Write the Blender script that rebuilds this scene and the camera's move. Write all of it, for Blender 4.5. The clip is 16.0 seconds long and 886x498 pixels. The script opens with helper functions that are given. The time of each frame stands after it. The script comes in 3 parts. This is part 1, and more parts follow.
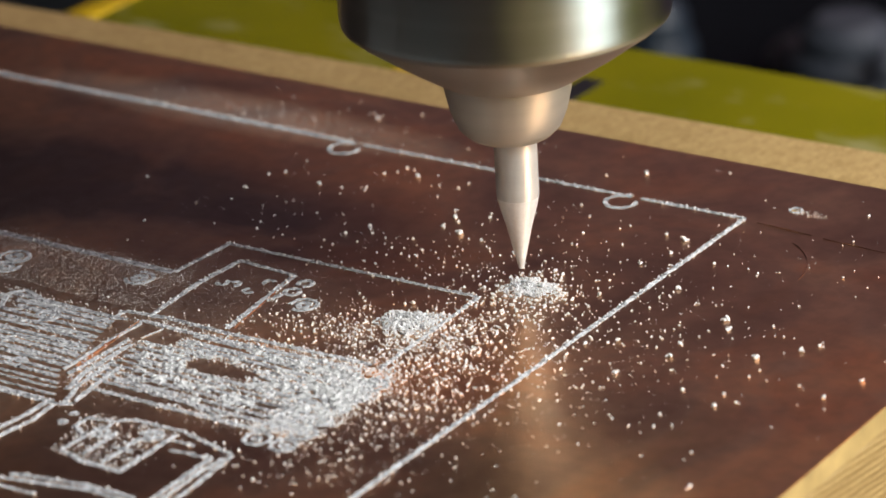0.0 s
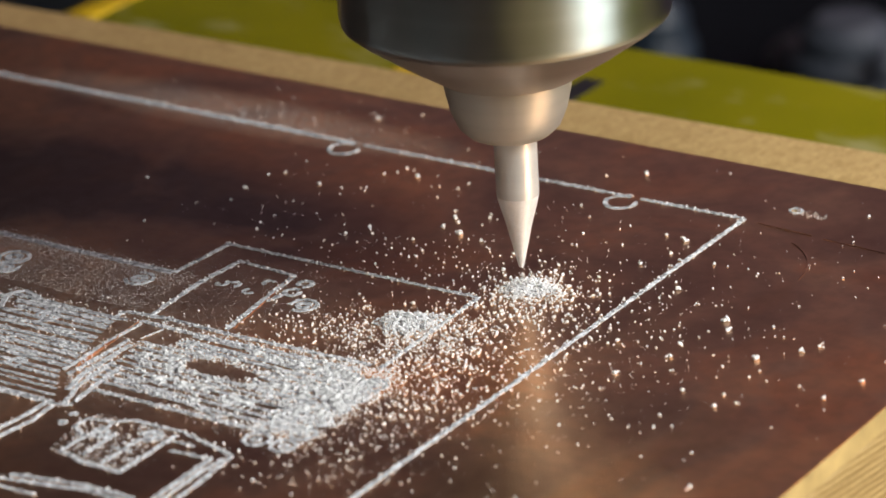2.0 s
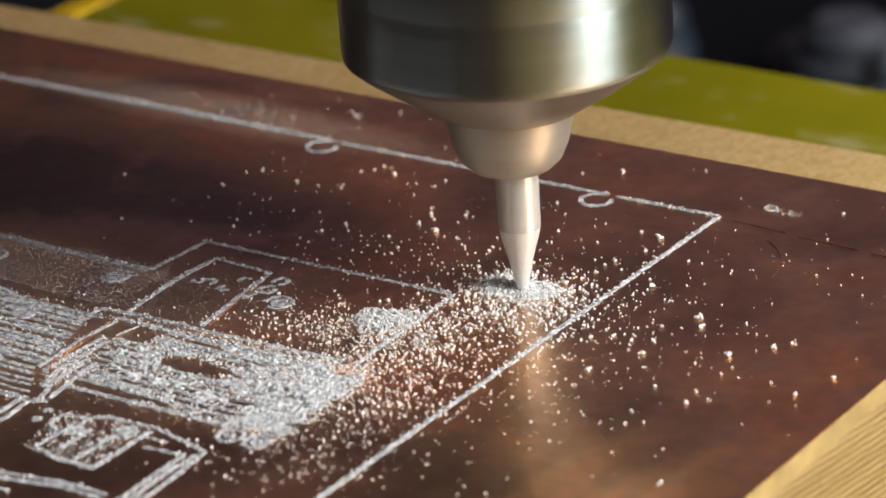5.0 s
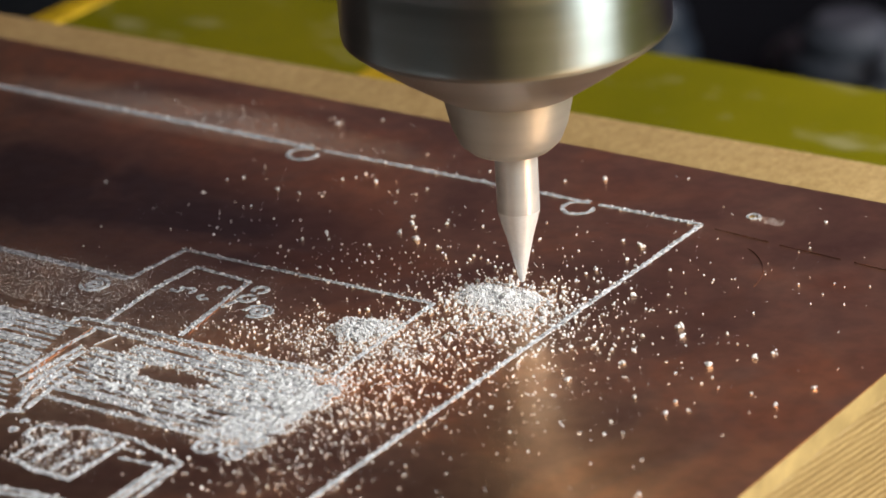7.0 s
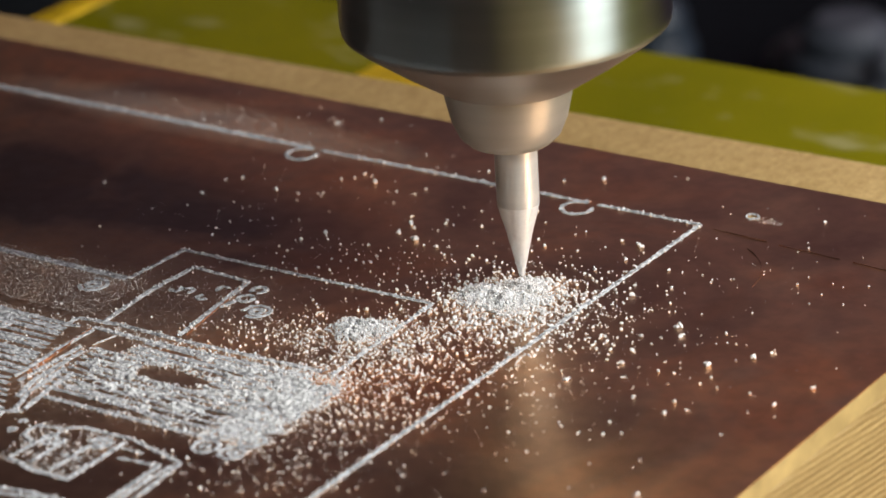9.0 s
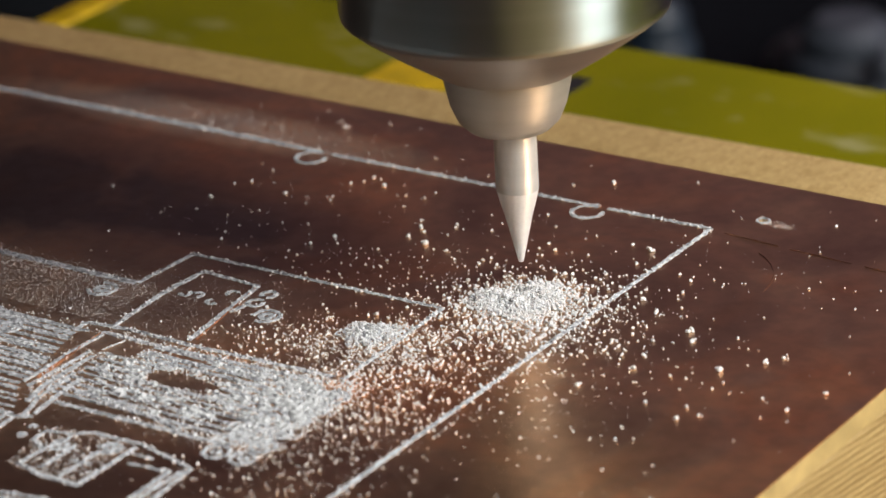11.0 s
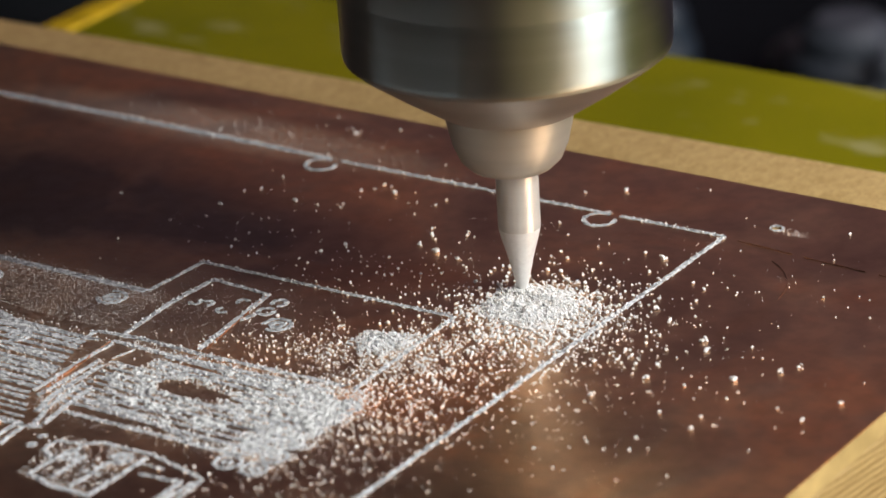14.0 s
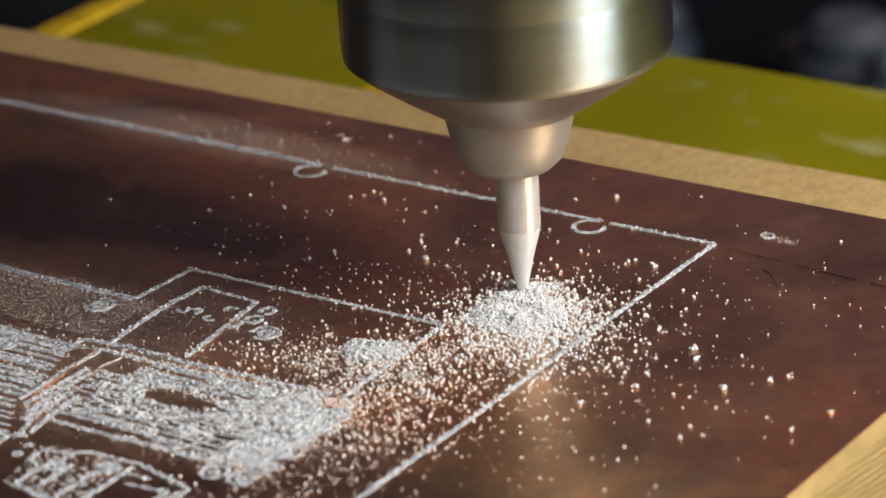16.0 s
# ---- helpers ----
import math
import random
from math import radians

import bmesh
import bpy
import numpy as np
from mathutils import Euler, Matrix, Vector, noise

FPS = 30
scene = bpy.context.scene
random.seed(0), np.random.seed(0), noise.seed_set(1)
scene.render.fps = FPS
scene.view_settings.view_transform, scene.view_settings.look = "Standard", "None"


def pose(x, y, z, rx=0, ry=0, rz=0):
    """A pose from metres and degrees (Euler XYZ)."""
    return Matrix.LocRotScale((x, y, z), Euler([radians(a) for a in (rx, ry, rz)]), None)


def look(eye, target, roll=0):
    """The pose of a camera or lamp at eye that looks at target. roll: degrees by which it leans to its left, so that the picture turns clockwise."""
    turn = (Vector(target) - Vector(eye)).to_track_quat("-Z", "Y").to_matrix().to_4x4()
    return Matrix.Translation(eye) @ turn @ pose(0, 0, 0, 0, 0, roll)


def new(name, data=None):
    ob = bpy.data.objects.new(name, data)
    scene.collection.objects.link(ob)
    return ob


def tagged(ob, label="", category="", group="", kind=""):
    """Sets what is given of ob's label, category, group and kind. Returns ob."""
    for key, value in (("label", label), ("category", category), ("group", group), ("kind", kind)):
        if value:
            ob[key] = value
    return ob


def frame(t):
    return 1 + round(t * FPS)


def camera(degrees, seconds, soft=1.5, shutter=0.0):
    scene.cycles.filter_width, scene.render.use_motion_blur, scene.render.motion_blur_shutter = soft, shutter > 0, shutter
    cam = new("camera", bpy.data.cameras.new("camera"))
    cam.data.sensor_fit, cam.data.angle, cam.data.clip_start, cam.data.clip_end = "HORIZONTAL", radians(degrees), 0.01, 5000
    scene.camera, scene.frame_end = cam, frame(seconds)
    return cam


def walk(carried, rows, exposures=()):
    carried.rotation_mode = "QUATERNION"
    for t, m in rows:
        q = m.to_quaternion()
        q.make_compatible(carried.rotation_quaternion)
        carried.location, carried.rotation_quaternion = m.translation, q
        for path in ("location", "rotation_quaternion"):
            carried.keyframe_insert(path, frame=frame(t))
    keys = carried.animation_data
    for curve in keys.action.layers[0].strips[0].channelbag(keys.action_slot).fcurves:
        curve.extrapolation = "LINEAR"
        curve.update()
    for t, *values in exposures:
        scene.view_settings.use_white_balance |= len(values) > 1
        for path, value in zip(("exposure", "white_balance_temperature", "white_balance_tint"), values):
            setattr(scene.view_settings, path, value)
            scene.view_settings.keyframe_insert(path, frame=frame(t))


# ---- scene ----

from mathutils.geometry import tessellate_polygon

MM = 0.001                      # plan numbers below are in millimetres

# ---- camera: long lens, standing still ----
cam = camera(14.96, 16.0, 1.5)
EYE = Vector((128.54, -192.15, 102.37)) * MM
WAY = Vector((-0.52968, 0.75206, -0.39223))
STAND = look(EYE, EYE + WAY, -3.47)
walk(cam, [(0.0, STAND), (16.0, STAND)], [(0.0, 0.0), (8.0, 0.0), (9.0, -0.1), (16.0, -0.1)])
cam.data.dof.use_dof = True
cam.data.dof.focus_distance = 0.252
cam.data.dof.aperture_fstop = 46.0

# ---- light: one tall window in the wall at the machine's right ----
world = bpy.data.worlds.new("world")
scene.world = world
world.use_nodes = True
sky = world.node_tree.nodes.new("ShaderNodeTexSky")
sky.sky_type, sky.sun_disc = "NISHITA", False
sky.sun_elevation, sky.sun_rotation = radians(35), radians(90)
world.node_tree.links.new(sky.outputs["Color"], world.node_tree.nodes["Background"].inputs["Color"])
world.node_tree.nodes["Background"].inputs["Strength"].default_value = 0.1

WINDOW = dict(x=1.5, y0=-0.35, y1=0.75, z0=0.45, z1=1.55)
lamp = bpy.data.lights.new("window_light", "AREA")
lamp.shape, lamp.size, lamp.size_y = "RECTANGLE", 1.08, 1.08
lamp.energy, lamp.color = 33.0, (1.0, 0.96, 0.94)
lamp_ob = new("window_light", lamp)
lamp_ob.matrix_world = look((WINDOW["x"] - 0.01, 0.2, 1.0), (0.0, 0.2, 1.0))

# an added lamp close by, out of view, brightening the board from the window's side
LAMP_AT = Vector((0.158, 0.018, 0.102))
LAMP_TO = Vector((0.0, 0.0, 0.0))
glow = bpy.data.lights.new("added_light", "AREA")
glow.shape, glow.size, glow.size_y = "RECTANGLE", 0.075, 0.10
glow.energy, glow.color = 0.55, (1.0, 0.98, 0.94)
glow_ob = new("added_light", glow)
glow_ob.matrix_world = look(LAMP_AT, LAMP_TO)


# ---- materials ----
def shader(name, base, rough=0.5, metal=0.0):
    m = bpy.data.materials.new(name)
    m.use_nodes = True
    b = m.node_tree.nodes["Principled BSDF"]
    b.inputs["Base Color"].default_value = (*base, 1)
    b.inputs["Roughness"].default_value = rough
    b.inputs["Metallic"].default_value = metal
    return m, m.node_tree.nodes, m.node_tree.links, b


def noise_node(nodes, links, scale, detail=4.0, stretch=(1, 1, 1)):
    co = nodes.new("ShaderNodeTexCoord")
    mp = nodes.new("ShaderNodeMapping")
    mp.inputs["Scale"].default_value = stretch
    nz = nodes.new("ShaderNodeTexNoise")
    nz.inputs["Scale"].default_value, nz.inputs["Detail"].default_value = scale, detail
    links.new(co.outputs["Object"], mp.inputs["Vector"])
    links.new(mp.outputs["Vector"], nz.inputs["Vector"])
    return nz


def ramp(nodes, links, source, stops):
    r = nodes.new("ShaderNodeValToRGB")
    while len(r.color_ramp.elements) < len(stops):
        r.color_ramp.elements.new(0.5)
    for e, (p, c) in zip(r.color_ramp.elements, stops):
        e.position, e.color = p, (*c, 1)
    links.new(source, r.inputs["Fac"])
    return r.outputs["Color"]


def mixed(nodes, links, kind, fac, a, b):
    m = nodes.new("ShaderNodeMixRGB")
    m.blend_type = kind
    for socket, value in zip(m.inputs, (fac, a, b)):
        if isinstance(value, bpy.types.NodeSocket):
            links.new(value, socket)
        else:
            socket.default_value = value
    return m.outputs["Color"]


def bumped(nodes, links, b, height, strength, distance):
    bp = nodes.new("ShaderNodeBump")
    bp.inputs["Strength"].default_value, bp.inputs["Distance"].default_value = strength, distance
    links.new(height, bp.inputs["Height"])
    links.new(bp.outputs["Normal"], b.inputs["Normal"])


def grey(nodes, links, source, lo, hi):
    return ramp(nodes, links, source, [(0.3, (lo,) * 3), (0.7, (hi,) * 3)])


def copper_material():
    m, n, l, b = shader("tarnished_copper", (0.5, 0.28, 0.19), 0.25, 1.0)
    big = noise_node(n, l, 52, 6)
    big.inputs["Distortion"].default_value = 0.8
    mid = noise_node(n, l, 120, 4)
    fine = noise_node(n, l, 5200, 4)
    c = ramp(n, l, big.outputs["Fac"], [(0.36, (0.62, 0.43, 0.285)), (0.5, (0.89, 0.60, 0.37)), (0.62, (0.98, 0.58, 0.32))])
    # a darker, greyish oval patch, ragged at its rim
    co, mp, ball = n.new("ShaderNodeTexCoord"), n.new("ShaderNodeMapping"), n.new("ShaderNodeTexGradient")
    ball.gradient_type = "SPHERICAL"
    mp.vector_type = "TEXTURE"
    mp.inputs["Location"].default_value = (-0.044, 0.001, 0)
    mp.inputs["Scale"].default_value = (0.046, 0.016, 1)
    l.new(co.outputs["Object"], mp.inputs["Vector"])
    l.new(mp.outputs["Vector"], ball.inputs["Vector"])
    rim = mixed(n, l, "MULTIPLY", 0.8, ball.outputs["Fac"], ramp(n, l, big.outputs["Fac"], [(0.38, (0.2, 0.2, 0.2)), (0.6, (1.9, 1.9, 1.9))]))
    c = mixed(n, l, "MIX", ramp(n, l, rim, [(0.05, (0, 0, 0)), (0.9, (0.92, 0.92, 0.92))]), c, (0.21, 0.195, 0.185, 1))
    c = mixed(n, l, "MULTIPLY", 0.4, c, ramp(n, l, mid.outputs["Fac"], [(0.3, (0.66, 0.66, 0.66)), (0.7, (1, 1, 1))]))
    patch = noise_node(n, l, 70, 2.5, (1, 0.8, 1))
    patch.inputs["Distortion"].default_value = 1.4
    c = mixed(n, l, "MULTIPLY", 0.7, c, ramp(n, l, patch.outputs["Fac"], [(0.4, (0.80, 0.78, 0.82)), (0.5, (0.97, 0.97, 0.98)), (0.6, (1.12, 1.0, 0.9))]))
    blotch = noise_node(n, l, 620, 5)
    c = mixed(n, l, "MULTIPLY", 0.35, c, ramp(n, l, blotch.outputs["Fac"], [(0.36, (0.62, 0.6, 0.6)), (0.6, (1, 1, 1))]))
    # films of milling dust too fine to tell apart, speckled
    speck = noise_node(n, l, 2400, 4)
    film = None
    for where, size, most in (((-0.034, -0.019, 0), (0.036, 0.021, 1), 0.26), ((-0.042, 0.0212, 0), (0.026, 0.0045, 1), 0.55)):
        at, veil = n.new("ShaderNodeMapping"), n.new("ShaderNodeTexGradient")
        at.vector_type, veil.gradient_type = "TEXTURE", "SPHERICAL"
        at.inputs["Location"].default_value, at.inputs["Scale"].default_value = where, size
        l.new(co.outputs["Object"], at.inputs["Vector"])
        l.new(at.outputs["Vector"], veil.inputs["Vector"])
        one = mixed(n, l, "MULTIPLY", 1.0, ramp(n, l, veil.outputs["Fac"], [(0.0, (0, 0, 0)), (0.65, (most,) * 3)]), ramp(n, l, speck.outputs["Fac"], [(0.38, (0.1, 0.1, 0.1)), (0.62, (1, 1, 1))]))
        film = one if film is None else mixed(n, l, "ADD", 1.0, film, one)
    c = mixed(n, l, "MIX", film, c, (0.5, 0.49, 0.48, 1))
    l.new(mixed(n, l, "MIX", film, (1, 1, 1, 1), (0, 0, 0, 1)), b.inputs["Metallic"])
    l.new(c, b.inputs["Base Color"])
    l.new(grey(n, l, mid.outputs["Fac"], 0.29, 0.35), b.inputs["Roughness"])
    bumped(n, l, b, fine.outputs["Fac"], 0.10, 0.00004)
    return m


def wood_material(name, layered):
    m, n, l, b = shader(name, (0.5, 0.33, 0.14), 0.65)
    streak = noise_node(n, l, 1500, 4, (1, 0.5, 1) if not layered else (0.6, 0.035, 1.5))
    blot = noise_node(n, l, 90, 3)
    fleck = noise_node(n, l, 3200, 3, (1, 0.6, 1))
    stops = [(0.3, (0.265, 0.178, 0.064)), (0.7, (0.41, 0.295, 0.12))] if layered else [(0.3, (0.47, 0.315, 0.12)), (0.7, (0.61, 0.43, 0.185))]
    c = ramp(n, l, streak.outputs["Fac"], stops)
    c = mixed(n, l, "MULTIPLY", 0.5, c, ramp(n, l, blot.outputs["Fac"], [(0.3, (0.75, 0.72, 0.66)), (0.7, (1, 1, 1))]))
    c = mixed(n, l, "MULTIPLY", 0.45, c, ramp(n, l, fleck.outputs["Fac"], [(0.35, (0.7, 0.66, 0.6)), (0.6, (1, 1, 1))]))
    height = streak.outputs["Fac"]
    if layered:
        # saw ridges, slightly askew to the edge
        co, mp, saw = n.new("ShaderNodeTexCoord"), n.new("ShaderNodeMapping"), n.new("ShaderNodeTexWave")
        mp.inputs["Rotation"].default_value = (radians(6.8), 0, 0)
        saw.bands_direction = "Z"
        saw.inputs["Scale"].default_value, saw.inputs["Distortion"].default_value = 600, 1.6
        saw.inputs["Detail"].default_value, saw.inputs["Detail Scale"].default_value = 3, 0.6
        l.new(co.outputs["Object"], mp.inputs["Vector"])
        l.new(mp.outputs["Vector"], saw.inputs["Vector"])
        c = mixed(n, l, "MULTIPLY", 0.22, c, ramp(n, l, saw.outputs["Fac"], [(0.0, (0.68, 0.62, 0.5)), (0.7, (1, 1, 1))]))
        height = saw.outputs["Fac"]
    l.new(c, b.inputs["Base Color"])
    bumped(n, l, b, height, 0.4, 0.0002)
    return m


def plain_material(name, base, rough, metal=0.0, scale=400, vary=0.25, bump=0.1, depth=0.0001):
    m, n, l, b = shader(name, base, rough, metal)
    nz = noise_node(n, l, scale, 6)
    lo = tuple(x * (1 - vary) for x in base)
    hi = tuple(min(1, x * (1 + vary)) for x in base)
    l.new(ramp(n, l, nz.outputs["Fac"], [(0.32, lo), (0.68, hi)]), b.inputs["Base Color"])
    l.new(grey(n, l, nz.outputs["Fac"], rough * 0.8, min(1, rough * 1.2)), b.inputs["Roughness"])
    bumped(n, l, b, nz.outputs["Fac"], bump, depth)
    return m


def turned_steel(name, base, rough, aniso, metal=1.0):
    m, n, l, b = shader(name, base, rough, metal)
    b.inputs["Anisotropic"].default_value = aniso
    tg = n.new("ShaderNodeTangent")
    tg.direction_type, tg.axis = "RADIAL", "Z"
    l.new(tg.outputs["Tangent"], b.inputs["Tangent"])
    b.inputs["Anisotropic Rotation"].default_value = 0.25
    rings = noise_node(n, l, 170, 5, (0.02, 0.02, 3.0))
    l.new(grey(n, l, rings.outputs["Fac"], rough * 0.94, rough * 1.06), b.inputs["Roughness"])
    c = ramp(n, l, rings.outputs["Fac"], [(0.35, tuple(x * 0.84 for x in base)), (0.65, base)])
    l.new(c, b.inputs["Base Color"])
    return m


def dust_material(name, dark, light):
    m, n, l, b = shader(name, light, 0.9)
    geo = n.new("ShaderNodeNewGeometry")
    l.new(ramp(n, l, geo.outputs["Random Per Island"], [(0.0, dark), (0.45, light), (1.0, light)]), b.inputs["Base Color"])
    b.inputs["Subsurface Weight"].default_value = 0.6
    b.inputs["Subsurface Radius"].default_value = (1.0, 0.95, 0.9)
    b.inputs["Subsurface Scale"].default_value = 0.00015
    return m


COPPER = copper_material()
LAMINATE = plain_material("glass_fibre_edge", (0.38, 0.275, 0.11), 0.6)
WOOD = wood_material("pale_wood", False)
WOOD_SIDE = wood_material("layered_wood_edge", True)
def bed_paint():
    m, n, l, b = shader("olive_green_paint", (0.2, 0.175, 0.002), 0.5)
    b.inputs["Specular IOR Level"].default_value = 0.06
    wide, spots = noise_node(n, l, 45, 4), noise_node(n, l, 130, 3, (1, 1.6, 1))
    c = ramp(n, l, wide.outputs["Fac"], [(0.3, (0.16, 0.152, 0.003)), (0.7, (0.215, 0.19, 0.004))])
    c = mixed(n, l, "MIX", ramp(n, l, spots.outputs["Fac"], [(0.58, (0, 0, 0)), (0.78, (0.42, 0.42, 0.42))]), c, (0.45, 0.42, 0.25, 1))
    l.new(c, b.inputs["Base Color"])
    return m


GREEN = bed_paint()
YELLOW = plain_material("yellow_edge_paint", (0.55, 0.36, 0.006), 0.45)
STEEL = turned_steel("turned_steel", (0.41, 0.485, 0.495), 0.34, 0.93)
CONE_STEEL = turned_steel("dull_tapered_steel", (0.45, 0.42, 0.375), 0.4, 0.3)
COLLET_STEEL = turned_steel("ground_collet_steel", (0.50, 0.49, 0.44), 0.52, 0.2, 0.7)
CARBIDE = turned_steel("bright_carbide", (0.68, 0.67, 0.63), 0.3, 0.5, 0.3)
GROUND_TIP = plain_material("dusty_ground_carbide", (0.84, 0.845, 0.83), 0.45, 0.3, 3000, 0.04)
ENGRAVED = plain_material("pale_engraved_fibre", (0.52, 0.545, 0.565), 0.85, 0, 1900, 0.5, 0.8, 0.0003)
SWARF = dust_material("white_swarf", (0.74, 0.71, 0.67), (0.88, 0.88, 0.87))
PACKED = dust_material("packed_white_dust", (0.70, 0.71, 0.70), (0.87, 0.89, 0.895))
DUST_SKIN = plain_material("matted_dust", (0.62, 0.645, 0.645), 0.95, 0, 2600, 0.35, 0.9, 0.0003)
BARE = plain_material("freshly_cut_copper_edge", (0.75, 0.38, 0.2), 0.4, 0.9)
DARK = plain_material("blackened_metal", (0.012, 0.013, 0.016), 0.5, 0, 20)
DARK_TOP = plain_material("dark_bench_top", (0.006, 0.007, 0.009), 0.6, 0, 12, 0.4)
DARK_TOP.node_tree.nodes["Principled BSDF"].inputs["Specular IOR Level"].default_value = 0.015
BLUE_GREY = plain_material("blue_grey_metal", (0.045, 0.055, 0.07), 0.5, 0.0, 30)
BLUE = plain_material("dull_blue_paint", (0.010, 0.020, 0.032), 0.5, 0.0, 30)
PALE_GREY = plain_material("pale_grey_metal", (0.13, 0.15, 0.18), 0.6, 0.0, 30)
MAUVE = plain_material("dull_mauve_plastic", (0.12, 0.10, 0.125), 0.6, 0.0, 30)
WALL = plain_material("grey_wall_paint", (0.60, 0.50, 0.55), 0.9, 0, 3, 0.06)
# unseen wall, its mauve chosen to tint what the copper reflects
NORTH_WALL = plain_material("reflected_mauve_wall", (0.46, 0.285, 0.36), 0.9, 0, 3, 0.06)
# unseen walls, made dark so that the nut and left side stay dark
SOUTH_WALL = plain_material("dark_unseen_wall", (0.03, 0.03, 0.03), 0.8, 0, 3, 0.2)
COLUMN = plain_material("slate_blue_casting", (0.05, 0.058, 0.07), 0.7, 0.0, 25)
SCRATCHED = plain_material("scratched_copper", (0.40, 0.24, 0.17), 0.35, 1.0)


# ---- mesh helpers ----
def mesh_of(name, verts, faces, material, smooth=False):
    me = bpy.data.meshes.new(name)
    me.from_pydata([tuple(v) for v in verts], [], faces)
    me.materials.append(material)
    if smooth:
        me.shade_smooth()
    me.update()
    return me


def part(name, me, parent, label=""):
    ob = new(name, me)
    ob.parent = parent
    return tagged(ob, label)


def block(name, lo, hi, material, bevel=0.0):
    bm = bmesh.new()
    bmesh.ops.create_cube(bm, size=1.0)
    lo, hi = Vector(lo) * MM, Vector(hi) * MM
    for v in bm.verts:
        v.co = Vector([lo[i] + (v.co[i] + 0.5) * (hi[i] - lo[i]) for i in range(3)])
    if bevel:
        bmesh.ops.bevel(bm, geom=bm.edges[:], offset=bevel * MM, segments=2, affect="EDGES", profile=0.5)
    me = bpy.data.meshes.new(name)
    bm.to_mesh(me)
    bm.free()
    me.materials.append(material)
    return me


def lathe(name, profile, material, steps=96):
    """A turned body: profile of (radius, height) from the bottom up."""
    verts, faces = [], []
    for r, z in profile:
        for k in range(steps):
            a = 2 * math.pi * k / steps
            verts.append((r * math.cos(a) * MM, r * math.sin(a) * MM, z * MM))
    for i in range(len(profile) - 1):
        for k in range(steps):
            q = (k + 1) % steps
            faces.append((i * steps + k, i * steps + q, (i + 1) * steps + q, (i + 1) * steps + k))
    faces.append(tuple(range(steps))[::-1])
    faces.append(tuple(range((len(profile) - 1) * steps, len(profile) * steps)))
    me = mesh_of(name, verts, faces, material)
    me.shade_smooth()
    me.set_sharp_from_angle(angle=radians(32))
    return me


ICO = bmesh.new()
bmesh.ops.create_icosphere(ICO, subdivisions=1, radius=1.0)
ICO_V = np.array([v.co[:] for v in ICO.verts])
ICO_F = np.array([[v.index for v in f.verts] for f in ICO.faces])
ICO.free()
OCT_V = np.array([(1, 0, 0), (-1, 0, 0), (0, 1, 0), (0, -1, 0), (0, 0, 1), (0, 0, -1)], float)
OCT_F = np.array([(0, 2, 4), (2, 1, 4), (1, 3, 4), (3, 0, 4), (2, 0, 5), (1, 2, 5), (3, 1, 5), (0, 3, 5)])


def grains(name, spots, material, rng, fine=False):
    """One mesh of many crumbs. spots: rows of x, y, z of the support and radius, in millimetres."""
    bv, bf = (OCT_V, OCT_F) if fine else (ICO_V, ICO_F)
    n, k = len(spots), len(bv)
    q = rng.normal(size=(n, 4))
    q /= np.linalg.norm(q, axis=1)[:, None]
    w, x, y, z = q.T
    rot = np.array([[1 - 2 * (y * y + z * z), 2 * (x * y - z * w), 2 * (x * z + y * w)],
                    [2 * (x * y + z * w), 1 - 2 * (x * x + z * z), 2 * (y * z - x * w)],
                    [2 * (x * z - y * w), 2 * (y * z + x * w), 1 - 2 * (x * x + y * y)]]).transpose(2, 0, 1)
    size = spots[:, 3:4] * rng.uniform(0.65, 1.3, (n, 3))
    local = bv[None] * size[:, None, :] * rng.uniform(0.78, 1.2, (n, k, 1))
    pts = np.einsum("nij,nkj->nki", rot, local)
    pts += spots[:, None, :3]
    pts[:, :, 2] += spots[:, 3:4] * 0.55
    faces = (bf[None] + (np.arange(n) * k)[:, None, None]).reshape(-1, 3)
    return mesh_of(name, pts.reshape(-1, 3) * MM, faces.tolist(), material)


# ---- the room: plain unseen walls, toned for reflections, bench ----
def room():
    def slab(name, lo, hi, mat):
        return tagged(new(name, block(name, lo, hi, mat)), "unseen plain surface added to close the room", "wall", kind="structure")
    slab("floor", (-1600, -1600, -960), (1600, 1600, -900), DARK_TOP)
    slab("ceiling", (-1600, -1600, 1700), (1600, 1600, 1760), WALL)
    slab("wall_north", (-1600, 1500, -900), (1600, 1600, 1700), NORTH_WALL)
    slab("wall_south", (-1600, -1600, -900), (1600, -1500, 1700), SOUTH_WALL)
    slab("wall_west", (-1530, -1500, -900), (-1430, 1500, 1700), SOUTH_WALL)
    w = {k: v * 1000 for k, v in WINDOW.items()}
    east = tagged(new("wall_east", block("wall_east", (1500, -1500, -900), (1600, 1500, w["z0"]), WALL)), "painted wall under and around the window", "wall", kind="structure")
    part("wall_head", block("wall_head", (1500, -1500, w["z1"]), (1600, 1500, 1700), WALL), east)
    part("wall_side", block("wall_side", (1500, -1500, w["z0"]), (1600, w["y0"], w["z1"]), WALL), east)
    part("wall_side", block("wall_side", (1500, w["y1"], w["z0"]), (1600, 1500, w["z1"]), WALL), east)


room()


# ---- the machine: bed, wooden table, board ----
SIDE = 33.1                     # the board's edge towards +x
FAR = 29.9                      # the copper's far edge
LEFT = -118.0
NEAR = -80.0
PLANK_FAR = 40.0
LAM = 1.6                       # laminate thickness
DROP = 10.8                     # down to the lower table


